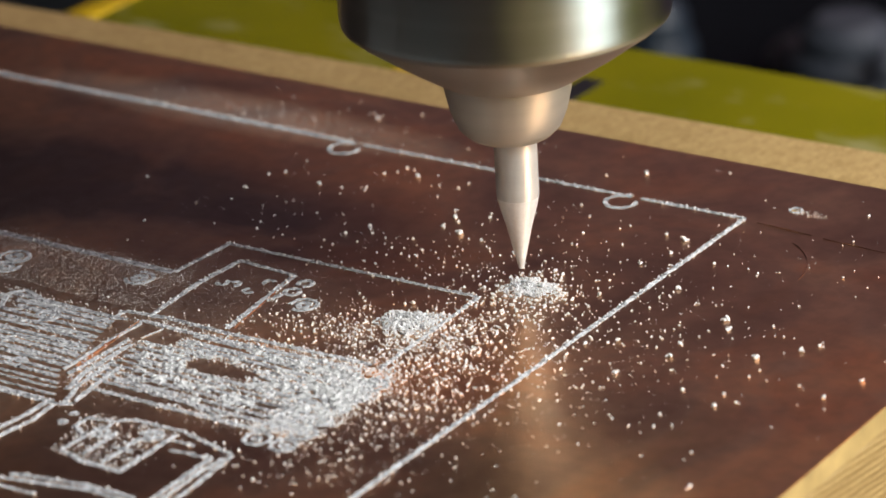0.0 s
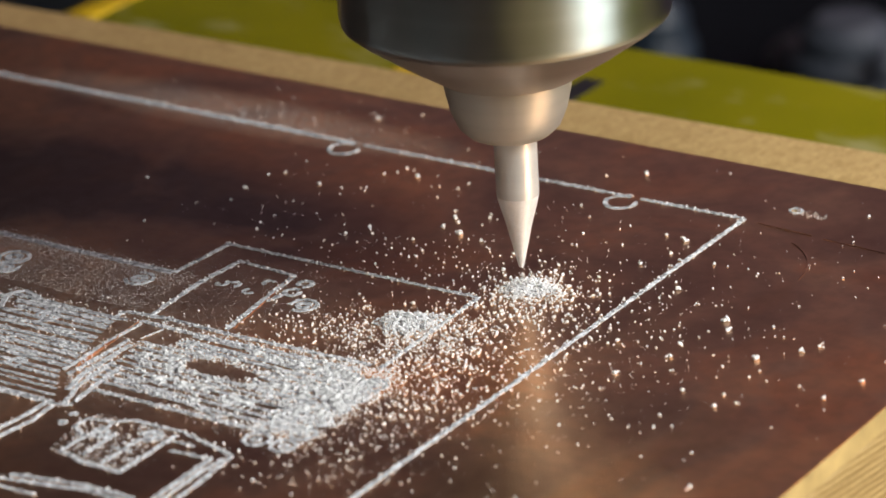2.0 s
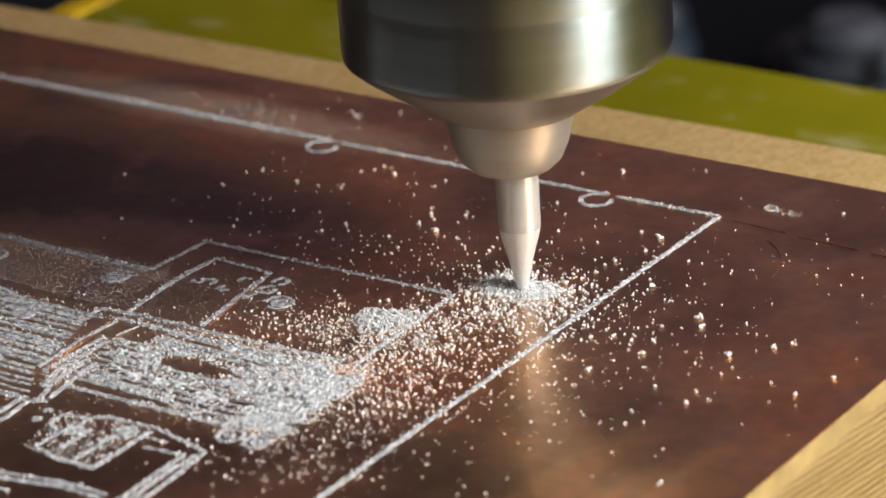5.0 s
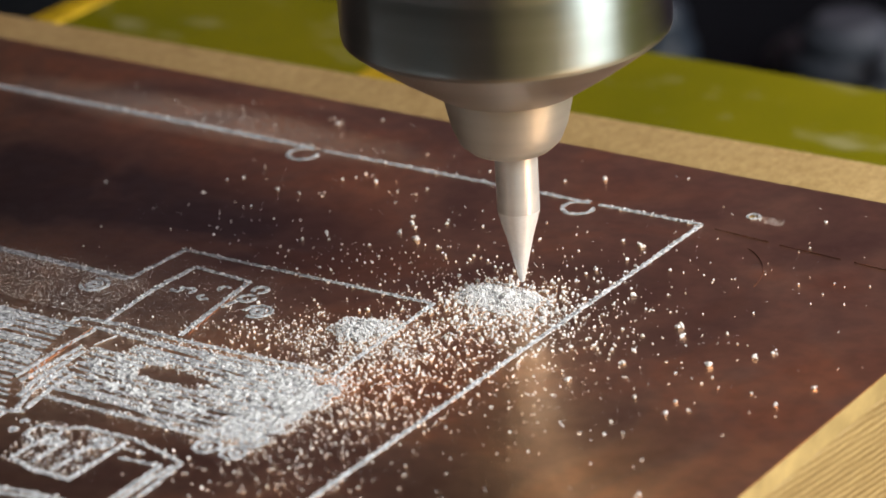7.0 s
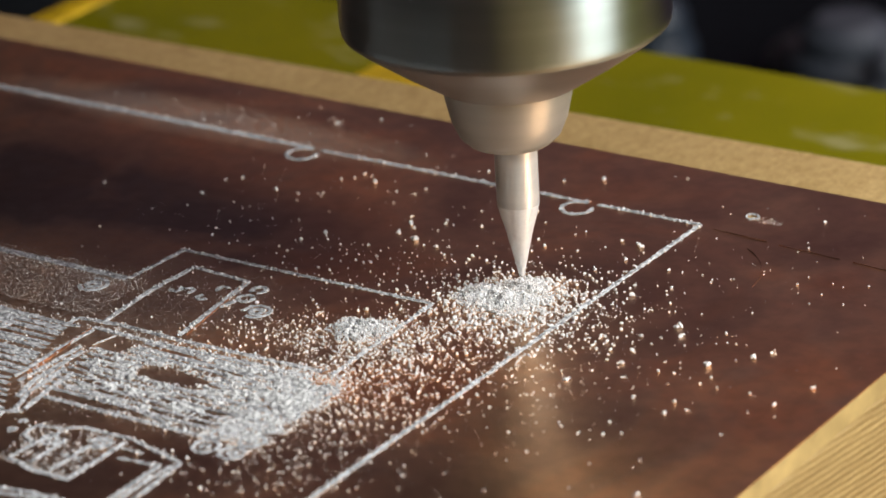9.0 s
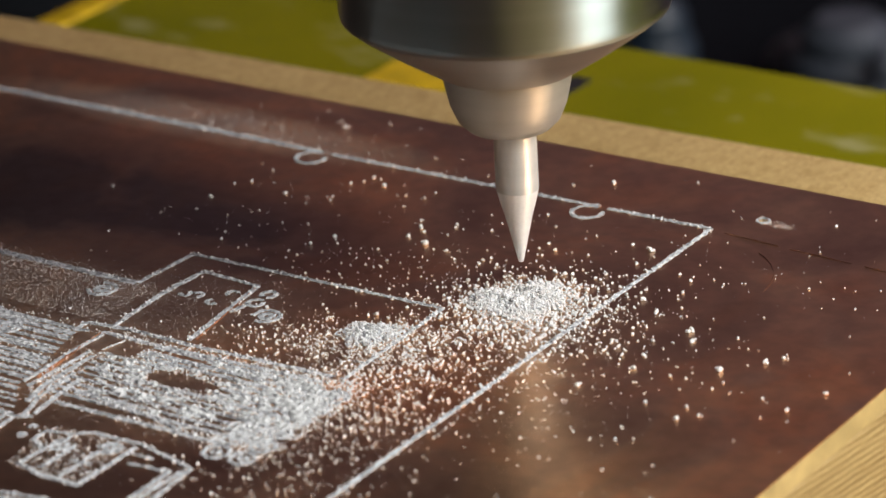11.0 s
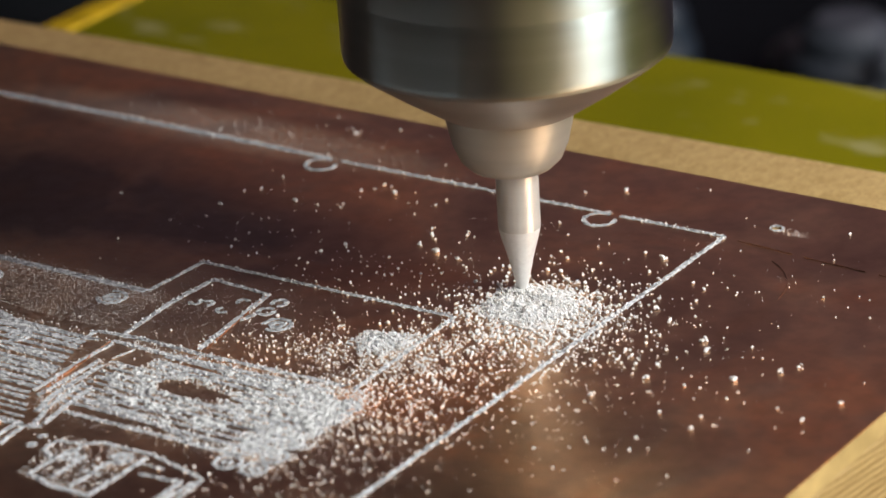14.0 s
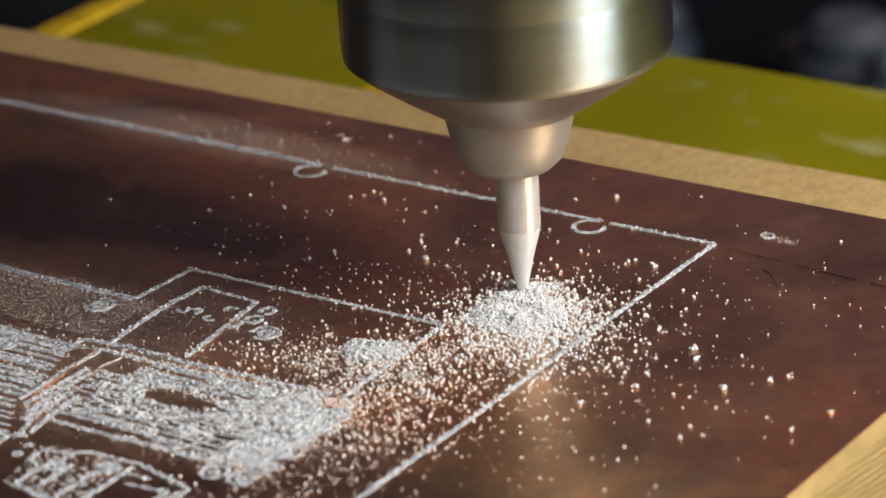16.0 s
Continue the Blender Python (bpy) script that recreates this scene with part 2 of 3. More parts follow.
def machine_bed():
    bed = tagged(new("machine_bed"), "olive green painted machine bed with yellow edge", "machine bed")
    part("bed_plate", block("bed_plate", (-93.6, -110, -24), (150, 78.4, -12.2), GREEN, 0.3), bed)
    part("bed_edge", block("bed_edge", (-97.2, -110, -24), (-93.65, 78.4, -11.9), YELLOW, 0.5), bed, "bright yellow painted edge strip")
    part("bed_stripe", block("bed_stripe", (-55.8, -110, -12.6), (-46.8, 78.3, -12.05), YELLOW, 0.1), bed, "bright yellow painted stripe")
    # thin dark strip laid on the bed as the spindle's painted shadow
    part("shadow_strip", block("shadow_strip", (-37.4, 54, -12.6), (-35.0, 69, -12.1), DARK, 0.1), bed, "dark strip standing in for a shadow on the bed")
    return bed


def wooden_table():
    ob = tagged(new("wooden_board"), "pale wooden backing board under the copper sheet", "board")
    upper = block("upper_board", (LEFT, NEAR, -DROP), (SIDE, PLANK_FAR, -LAM), WOOD_SIDE, 0.25)
    for v in upper.vertices:
        if v.co.y > 0:
            v.co.y += (v.co.x - 10 * MM) * 0.019 + 0.5 * MM
    upper.materials.append(WOOD)
    for f in upper.polygons:
        f.material_index = 1 if f.normal.z > 0.5 else 0
    part("upper_board", upper, ob)
    part("lower_board", block("lower_board", (LEFT, NEAR, -12.1), (SIDE + 42, PLANK_FAR - 6, -DROP - 0.02), WOOD, 0.3), ob)
    return ob


def plate_with_hole(name, lo, hi, z0, z1, hole, radius, material):
    ring = [(hole[0] + radius * math.cos(a), hole[1] + radius * math.sin(a)) for a in np.linspace(0, 2 * math.pi, 25)[:-1]]
    outer = [(lo[0], lo[1]), (hi[0], lo[1]), (hi[0], hi[1]), (lo[0], hi[1])]
    flat = outer + ring
    tri = tessellate_polygon([[Vector((*p, 0)) for p in outer], [Vector((*p, 0)) for p in ring[::-1]]])
    order = list(range(4)) + [4 + i for i in range(len(ring))][::-1]
    n = len(flat)
    verts = [(x * MM, y * MM, z1 * MM) for x, y in flat] + [(x * MM, y * MM, z0 * MM) for x, y in flat]
    faces = []
    for t in tri:
        a, b, c = (order[i] for i in t)
        p, q, r = (Vector(flat[i]) for i in (a, b, c))
        if (q - p).cross(r - p) < 0:
            b, c = c, b
        faces += [(a, b, c), (a + n, c + n, b + n)]
    for loop in (list(range(4)), [4 + i for i in range(len(ring))][::-1]):
        for i, j in zip(loop, loop[1:] + loop[:1]):
            faces.append((i, i + n, j + n, j))
    return mesh_of(name, verts, faces, material)


def groove(points, width, rng, closed=False):
    """A milled line, its floor roughed up with burrs: a low ribbon with uneven edges."""
    pts = [Vector(p) for p in points]
    if closed:
        pts.append(pts[0])
    path = []
    for a, b in zip(pts, pts[1:]):
        n = max(1, int((b - a).length / 0.28))
        path += [a.lerp(b, k / n) for k in range(n)]
    path.append(pts[-1])
    verts, faces = [], []
    for i, p in enumerate(path):
        d = (path[min(i + 1, len(path) - 1)] - path[max(i - 1, 0)]).normalized()
        side = Vector((-d.y, d.x))
        for j, f in enumerate((-0.5, -0.3, 0.0, 0.3, 0.5)):
            q = p + side * (f * width + rng.normal() * min(0.035, width * 0.12)) + d * rng.normal() * 0.03
            z = 0.012 if j in (0, 4) else (0.05 if j in (1, 3) else 0.03) + abs(rng.normal()) * 0.03
            verts.append((q.x * MM, q.y * MM, z * MM))
        if i:
            o = i * 5
            faces += [(o - 5 + j, o - 4 + j, o + 1 + j, o + j)[::-1] for j in range(4)]
    return mesh_of("engraved_line", verts, faces, ENGRAVED)


def ring_points(cx, cy, r, a0=0.0, a1=360.0, n=30):
    return [(cx + r * math.cos(radians(a0 + (a1 - a0) * k / n)), cy + r * math.sin(radians(a0 + (a1 - a0) * k / n))) for k in range(n + 1)]


# the milled drawing, in the board's plane: (points, width)
OUTLINE = [
    ([(-118, 19.5), (-29.0, 19.65)], 0.55), ([(-28.0, 19.6), (-2.0, 19.75)], 0.42), ([(-1.1, 19.7), (8.2, 19.75)], 0.42),
    ([(8.2, 19.75), (8.2, -60)], 0.45), ([(-70, 19.85), (-33, 19.85)], 0.4),
    ([(-118, -8.6), (-25.9, -8.9)], 0.75), ([(-25.9, -8.9), (-25.4, -2.45)], 0.45),
    ([(-25.4, -2.45), (-2.15, -2.25), (-1.65, -15.9)], 0.42),
]
INNER_FRAME = [
    ([(-22.4, -16.5), (-22.9, -10.1), (-22.6, -4.8)], 0.5), ([(-22.6, -4.8), (-17.1, -5.2)], 0.42),
    ([(-17.1, -5.2), (-16.6, -9.3), (-15.8, -15.6)], 0.5), ([(-16.2, -10.1), (-15.8, -8.6)], 0.4),
]
LONG_PAIR = [
    ([(-24.7, -16.4), (-20.9, -15.95), (-15.3, -16.1), (-2.5, -15.7)], 0.5),
    ([(-22.5, -17.2), (-17.4, -17.3), (-2.7, -16.8)], 0.5),
    ([(-24.7, -16.4), (-24.6, -17.9), (-23.5, -17.5)], 0.4), ([(-17.1, -18.7), (-6.4, -18.6)], 0.45),
]
STEPPED = [
    ([(-22.2, -17.6), (-22.4, -20.8), (-22.2, -26.7)], 0.42), ([(-21.2, -20.3), (-21.3, -24.3), (-21.5, -27.1)], 0.42),
    ([(-20.5, -20.9), (-20.5, -26.3), (-19.8, -29.2)], 0.5), ([(-19.8, -23.9), (-19.5, -28.2), (-18.5, -31.1)], 0.45),
    ([(-18.7, -24.3), (-18.5, -27.5), (-18.0, -30.5)], 0.45), ([(-20.5, -19.8), (-20.0, -17.7)], 0.12),
    ([(-18.0, -28.2), (-2.9, -28.05)], 0.5), ([(-17.7, -26.2), (-12.6, -26.5), (-7.0, -27.7)], 0.4),
    ([(-60, -31.6), (-19.1, -31.35), (-17.8, -30.8)], 0.45), ([(-19.1, -31.4), (-18.8, -34.3), (-20.4, -44)], 0.45),
    ([(-19.8, -31.4), (-19.8, -34.0), (-21.2, -44)], 0.45),
]
COMPONENT = [
    ([(-13.9, -36.9), (-13.8, -34.4), (-15.4, -33.6), (-15.5, -32.1), (-13.5, -31.7), (-12.3, -30.8), (-8.1, -30.7)], 0.42),
    ([(-13.9, -36.9), (-11.2, -37.6), (-8.2, -37.6), (-8.2, -31.3)], 0.5), ([(-12.1, -36.8), (-12.1, -33.1)], 0.4),
    ([(-10.1, -37.3), (-10.1, -32.8)], 0.4), ([(-13.8, -34.4), (-13.2, -32.7), (-13.5, -31.7)], 0.35), ([(-11.0, -34.8), (-9.3, -34.8)], 0.4),
]
LEADS = [
    ([(-8.1, -30.7), (-2.8, -32.0), (-2.4, -35.5), (-2.0, -44)], 0.42), ([(-8.1, -32.2), (-5.9, -32.1)], 0.35),
    ([(-7.1, -33.4), (-3.8, -33.1), (-3.8, -34.8), (-3.5, -44)], 0.42), ([(-3.0, -32.7), (-3.2, -35.3), (-2.9, -44)], 0.35),
    ([(-60, -42.6), (-14.9, -42.1), (-8.2, -40.7), (-4.7, -40.9)], 0.45), ([(-14.7, -41.3), (-9.1, -40.2), (-4.7, -40.2)], 0.4),
    ([(-30, -43.6), (-11.2, -42.9)], 0.4),
]
TRACES = OUTLINE + INNER_FRAME + LONG_PAIR + STEPPED + COMPONENT + LEADS
# bare copper left between the dusty traces
ISLANDS = [
    [(-22.3, -17.5), (-17.3, -17.8), (-17.7, -19.2), (-20.8, -20.3)], [(-14.5, -22.0), (-14.6, -20.6), (-12.1, -20.5), (-8.7, -20.9), (-9.8, -22.2), (-12.6, -22.5)],
    [(-15.4, -17.9), (-11.8, -18.1), (-11.3, -18.6), (-14.9, -18.5)], [(-19.7, -23.8), (-18.6, -22.8), (-17.9, -23.4), (-19.0, -24.3)],
    [(-6.1, -27.0), (-5.7, -24.2), (-4.4, -24.3), (-4.7, -27.5)], [(-33.5, -20.5), (-31.5, -19.9), (-30.6, -20.7), (-32.6, -21.6)],
    [(-30.0, -20.8), (-27.7, -20.5), (-27.6, -21.0), (-29.4, -21.3)], [(-18.3, -27.0), (-12.1, -27.0), (-7.1, -27.6), (-11.3, -27.7), (-17.8, -27.8)],
]
DUSTY = [(-21.1, -21.3), (-18.0, -17.5), (-12.5, -16.3), (-5.2, -15.8), (0.0, -16.4), (1.2, -19.3), (1.0, -24.4), (0.5, -28.6), (-4.5, -28.2), (-6.8, -28.1), (-17.4, -26.9)]
DUSTY_BUS = [(-52, -17.0), (-34, -16.7), (-24.3, -17.3), (-22.6, -23.0), (-22.2, -26.6), (-52, -27.2)]


def inside_by(poly, x, y):
    """How deep points lie in a polygon, in millimetres; negative outside."""
    far, odd = np.full(x.shape, 1e9), np.zeros(x.shape, bool)
    for (ax, ay), (bx, by) in zip(poly, poly[1:] + poly[:1]):
        dx, dy = bx - ax, by - ay
        f = np.clip(((x - ax) * dx + (y - ay) * dy) / (dx * dx + dy * dy), 0, 1)
        far = np.minimum(far, np.hypot(x - ax - f * dx, y - ay - f * dy))
        cross = (ay > y) != (by > y)
        odd ^= cross & (x < ax + (y - ay) * dx / (dy if dy else 1e-9))
    return np.where(odd, far, -far)


def lumps(x, y, kx, ky, seed):
    return np.array([noise.noise((a * kx, b * ky, seed)) for a, b in zip(x.ravel(), y.ravel())]).reshape(x.shape)


def dust_sheet(name, x0, x1, y0, y1, step, height):
    """A low, lumpy skin of dust that dips under the copper where there is none."""
    x, y = np.meshgrid(np.arange(x0, x1, step), np.arange(y0, y1, step))
    z = height(x, y)
    rows, cols = x.shape
    x = x + 0.3 * step * lumps(x, y, 7, 7, 1.0)
    verts = np.column_stack([x.ravel(), y.ravel(), z.ravel()]) * MM
    faces = []
    for i in range(rows - 1):
        for j in range(cols - 1):
            if max(z[i, j], z[i + 1, j], z[i, j + 1], z[i + 1, j + 1]) > 0:
                o = i * cols + j
                faces.append((o, o + 1, o + cols + 1, o + cols))
    used = sorted({v for f in faces for v in f})
    at = {v: k for k, v in enumerate(used)}
    return mesh_of(name, verts[used], [tuple(at[v] for v in f) for f in faces], DUST_SKIN)


def circuit_board():
    rng = np.random.default_rng(3)
    ob = tagged(new("circuit_board"), "tarnished copper-clad board with pale milled traces and rings", "circuit board")
    hole = (11.07, 22.93)
    part("laminate", plate_with_hole("laminate", (LEFT, NEAR), (SIDE, FAR), -LAM, -0.06, hole, 0.33, LAMINATE), ob, "tan glass-fibre laminate")
    part("copper_sheet", plate_with_hole("copper_sheet", (LEFT, NEAR), (SIDE - 0.03, FAR - 0.03), -0.055, 0.0, hole, 0.36, COPPER), ob, "dark tarnished copper skin")
    part("engraved_ring", groove(ring_points(*hole, 0.5), 0.2, rng), ob)
    for pts, w in TRACES:
        part("engraved_line", groove(pts, w, rng), ob)
    for pts in ([(-22.55, -17.4), (-21.75, -25.8)], [(-22.2, -20.2), (-21.45, -26.5)], [(-17.0, -5.6), (-15.35, -15.2)]):
        cut = groove(pts, 0.07, rng)
        cut.materials[0] = BARE
        part("cut_edge", cut, ob, "bright freshly cut copper edge")
    for pts in ([(9.6, 19.4), (14.5, 19.0)], [(15.6, 18.85), (21.0, 18.5)], [(22.2, 18.4), (32.9, 17.6)], ring_points(10.0, 10.6, 7.6, 4, 60)):
        scratch = groove(pts, 0.012, rng)
        scratch.materials[0] = SCRATCHED
        part("scratch", scratch, ob, "fine dark scratch in the copper")
    # bus of parallel traces, each ending on the slanting step
    for k in range(17):
        y = -17.6 - 0.84 * k + rng.uniform(-0.1, 0.1)
        x1 = float(np.interp(-y, (17.6, 21, 23.7, 27, 29.2, 31.4), (-24.4, -23.5, -22.7, -22.2, -20.6, -19.2)))
        x0 = -60 if k > 2 else -34.4 + 0.8 * k
        part("engraved_line", groove([(x0, y), (x1, y - 0.05)], rng.uniform(0.4, 0.62) if k < 10 else rng.uniform(0.26, 0.5), rng), ob)
    part("engraved_line", groove([(-31.8, -17.6), (-34.1, -16.8), (-34.9, -18.0), (-33.7, -20.3)], 0.5, rng), ob)
    for k in range(12):
        y = -17.6 - 0.84 * k
        start, end = -20.2 + 0.07 * k if k > 2 else -17.2, -1.2 + rng.uniform(-2, 0.6)
        for x0, x1 in ((start, -14.8), (-8.6, end)) if 3 <= k <= 5 else ((start, end),):
            part("engraved_line", groove([(x0, y), (x1, y - 0.1)], rng.uniform(0.3, 0.5), rng), ob)
    # round pads
    for x, y, r in ((-29.1, 18.25, 1.25), (-2.25, 18.4, 1.25)):
        part("engraved_ring", groove(ring_points(x, y, r, 72, 385), 0.4, rng), ob)
    for row in range(6):
        for x in (-2.8, -0.45):
            part("engraved_ring", groove(ring_points(x + rng.uniform(-0.1, 0.1), -29.2 + 2.15 * row, rng.uniform(0.78, 0.92)), 0.4, rng), ob)
            part("engraved_pad", groove(ring_points(x, -29.2 + 2.15 * row, 0.3), 0.3, rng), ob)
    for x, y, a0 in ((-20.3, -8.6, -60), (-18.5, -9.1, 120), (-18.0, -7.2, 30), (-21.3, -8.8, 200)):
        part("engraved_ring", groove(ring_points(x, y, 0.42, a0, a0 + 230), 0.36, rng), ob)
    for x, y, r in ((-27.6, -11.0, 1.1), (-13.2, -9.4, 1.05), (-15.4, -6.1, 0.55), (-15.4, -7.8, 0.6), (-39.2, -12.2, 1.2), (-38.5, -14.0, 1.0),
                    (-29.5, -19.7, 0.9), (-26.2, -27.1, 0.6), (-13.0, -33.3, 0.8), (-9.7, -32.2, 0.75), (-16.7, -33.4, 0.22), (-16.8, -32.0, 0.18), (-14.6, -19.7, 0.7)):
        a0 = rng.uniform(0, 360)
        part("engraved_ring", groove(ring_points(x, y, r, a0, a0 + rng.uniform(280, 350)), 0.42 if r < 0.8 else 0.36, rng), ob)
        if r > 0.65:
            part("engraved_pad", groove(ring_points(x, y, r * 0.42), r * 0.5, rng), ob)
    return ob


CRUMBS = [
    (21.4, -2.3, 0.24), (15.8, -4.8, 0.2), (13.8, -9.0, 0.19), (19.4, -9.2, 0.17), (22.3, -8.5, 0.15), (22.6, -10.4, 0.17),
    (23.7, -9.3, 0.13), (23.6, 0.4, 0.2), (24.5, 1.5, 0.14), (29.8, -2.3, 0.16), (28.7, -5.8, 0.15), (11.1, -4.2, 0.17),
    (15.4, -2.6, 0.15), (6.2, 13.9, 0.21), (4.4, 14.2, 0.14), (6.5, 11.3, 0.16), (5.5, 8.5, 0.16), (10.4, 5.7, 0.2),
    (-10.2, 7.3, 0.24), (-12.3, 9.8, 0.2), (-12.2, 7.9, 0.18), (-17.3, 5.2, 0.18), (-26.3, 10.9, 0.16), (-19.9, 15.7, 0.18),
    (-30.4, 25.2, 0.18), (-18.3, 3.3, 0.16), (-3.4, 24.4, 0.18), (16.4, 2.5, 0.24), (17.3, 1.1, 0.2), (10.5, 11.0, 0.13),
    (-40.2, 5.8, 0.15), (-30.3, 11.6, 0.14), (-31.5, 7.6, 0.15),
]


def crumb(x, y, r, seed):
    rng = np.random.default_rng(seed)
    spots = np.array([(0, 0, 0, r)] + [(rng.normal() * r * 0.7, rng.normal() * r * 0.7, rng.random() * r * 0.5, r * 0.6) for _ in range(2)])
    ob = new("crumb", grains("crumb", spots, SWARF, rng))
    return tagged(ob, "white crumb of board dust lying on the copper", "crumb", "loose crumbs")


HOLES = dict(A=(0.25, 0.85), B=(2.75, 0.9), C=(2.75, 3.4), D=(0.25, 3.45), E=(0.25, 5.95))


def cloud(rng, n, cx, cy, sx, sy, r0, r1, turn=0.0):
    p = rng.normal(size=(n, 2)) * (sx, sy)
    c, s = math.cos(radians(turn)), math.sin(radians(turn))
    r = r0 + (r1 - r0) * rng.random(n) ** 2.2
    return np.column_stack([cx + p[:, 0] * c - p[:, 1] * s, cy + p[:, 0] * s + p[:, 1] * c, np.zeros(n), r])


def field(rng, n, x0, x1, y0, y1, r0, r1, z=0.0):
    r = r0 + (r1 - r0) * rng.random(n) ** 2.2
    return np.column_stack([rng.uniform(x0, x1, n), rng.uniform(y0, y1, n), rng.random(n) * z, r])


def heap(rng, n, cx, cy, sx, sy, top, r0, r1):
    """Crumbs piled into a low, lumpy mound with a ragged outline."""
    p = rng.normal(size=(n, 2)) * 0.5
    d = np.hypot(p[:, 0], p[:, 1])
    a = np.arctan2(p[:, 1], p[:, 0])
    ph = rng.uniform(0, 6.28, 3)
    rag = 1 + 0.2 * np.sin(2 * a + ph[0]) + 0.16 * np.sin(3 * a + ph[1]) + 0.12 * np.sin(7 * a + ph[2])
    p *= (np.minimum(1.0, 1.15 / d) * rag)[:, None]
    lump = np.array([noise.noise((x * 3.1 + cx, y * 3.1 + cy, top)) for x, y in p])
    z = top * np.clip(1.05 - d / 1.2, 0, 1) ** 0.7 * (0.75 + 0.8 * lump)
    r = r0 + (r1 - r0) * rng.random(n) ** 1.8
    r[: n // 25] *= 1.7
    return np.column_stack([cx + p[:, 0] * sx, cy + p[:, 1] * sy, np.clip(z, 0, None) * rng.uniform(0.3, 1.0, n), r])


def stuff(name, label, me):
    return tagged(new(name, me), label, "swarf", kind="stuff")


def lying_swarf():
    rng = np.random.default_rng(11)
    coarse = np.vstack([
        cloud(rng, 520, -4.6, -10.6, 3.4, 2.4, 0.04, 0.16),
        cloud(rng, 620, -0.2, -8.4, 2.6, 5.0, 0.04, 0.17, -25),
        cloud(rng, 820, 0.8, -15.0, 3.4, 5.0, 0.04, 0.16),
        cloud(rng, 360, -9.0, -12.0, 4.0, 2.2, 0.04, 0.14),
        cloud(rng, 230, 0.7, 0.8, 2.1, 2.2, 0.07, 0.2),
        cloud(rng, 260, 2.0, -2.0, 6.0, 6.0, 0.03, 0.15),
        cloud(rng, 230, 12.0, -6.0, 8.0, 9.0, 0.02, 0.11),
        cloud(rng, 420, 7.5, -13.0, 5.5, 7.5, 0.025, 0.13),
        field(rng, 200, -35, 30, -35, 28, 0.03, 0.15),
        cloud(rng, 300, 4.0, -9.0, 7.0, 8.0, 0.03, 0.14),
        cloud(rng, 420, 3.2, -22.0, 2.6, 4.5, 0.03, 0.13),
        cloud(rng, 260, 3.0, -30.0, 4.5, 3.0, 0.03, 0.12),
        cloud(rng, 110, 12.0, 3.0, 6.0, 7.0, 0.025, 0.12),
        field(rng, 150, -34, 2, 0, 17, 0.03, 0.15),
        cloud(rng, 190, -9.0, 1.5, 6.5, 4.0, 0.03, 0.16),
        field(rng, 45, -45, -12, 20.5, 28, 0.03, 0.13),
    ])
    coarse = coarse[(coarse[:, 0] < SIDE - 0.4) & (coarse[:, 1] < FAR - 0.4)]
    coarse[:, 3] *= 0.86
    swarf = stuff("loose_swarf", "scattered white crumbs of board dust on copper", grains("loose_swarf", coarse, SWARF, rng))
    fine = np.vstack([
        field(rng, 5600, -21, 1.2, -28.4, -15.8, 0.025, 0.11, 0.08),
        cloud(rng, 2600, -2.4, -22.0, 2.0, 3.6, 0.03, 0.15),
        cloud(rng, 300, -7.0, -17.3, 4.5, 1.2, 0.04, 0.13),
        field(rng, 2200, -46, -19.5, -26.2, -16.6, 0.02, 0.09, 0.04),
        field(rng, 800, -46, -24, -15.8, -9.2, 0.02, 0.06),
        cloud(rng, 1500, -44, 19.9, 9.5, 0.3, 0.02, 0.06),
        cloud(rng, 160, -40, 22.0, 7.0, 1.7, 0.03, 0.08),
        field(rng, 600, -15.2, -8.2, -37.4, -31, 0.03, 0.10, 0.05),
        field(rng, 500, -34, 20, -40, 18, 0.015, 0.05),
        field(rng, 1700, -26, -14, -15.5, -4, 0.012, 0.035),
        field(rng, 9000, -52, -24, -15.8, -8.6, 0.012, 0.038),
        cloud(rng, 2600, -36, -9.3, 9.0, 0.8, 0.012, 0.05),
        cloud(rng, 160, 12.2, 22.7, 0.9, 0.35, 0.012, 0.05),
        field(rng, 2500, -20.8, 1.0, -29.5, -15.5, 0.012, 0.05),
        field(rng, 2200, -46, -18, -31.5, -16, 0.012, 0.05),
    ])
    fx, fy = fine[:, 0], fine[:, 1]
    bus = (fy < -15.6) & (fy > -31)
    # bare streaks along the traces, where the dust has not settled
    keep = ~bus | (lumps(fx, fy, 0.16, 0.95, 3.0) + 0.5 * lumps(fx, fy, 0.7, 1.6, 9.0) > -0.2)
    right = bus & (fx > -18.5) & (fine[:, 3] > 0.05)
    keep &= ~right | (inside_by(DUSTY, fx, fy) > -0.5)
    for island in ISLANDS:
        keep &= (inside_by(island, fx, fy) < 0) | (rng.random(len(fine)) < 0.05)
    packed = stuff("packed_dust", "dense pale milling dust packed over the traces", grains("packed_dust", fine[keep], PACKED, rng, True))

    def settled(x, y):
        z = -0.01 + 0.15 * lumps(x, y, 0.2, 1.25, 3.0) + 0.24 * lumps(x, y, 0.9, 1.5, 9.0) + 0.22 * lumps(x, y, 2.6, 2.6, 5.0) + 0.07 * lumps(x, y, 6, 6, 2.0)
        z += 0.07 * np.clip((x + 9) / 5, 0, 1) * np.clip((y + 26) / 3, -1, 1) - 0.22 * np.clip(1.3 - inside_by(DUSTY, x, y), 0, 3) + 0.1 * lumps(x, y, 0.5, 0.5, 12.0)
        for island in ISLANDS:
            z -= 0.6 * np.clip(0.25 + inside_by(island, x, y), 0, 0.5)
        return z
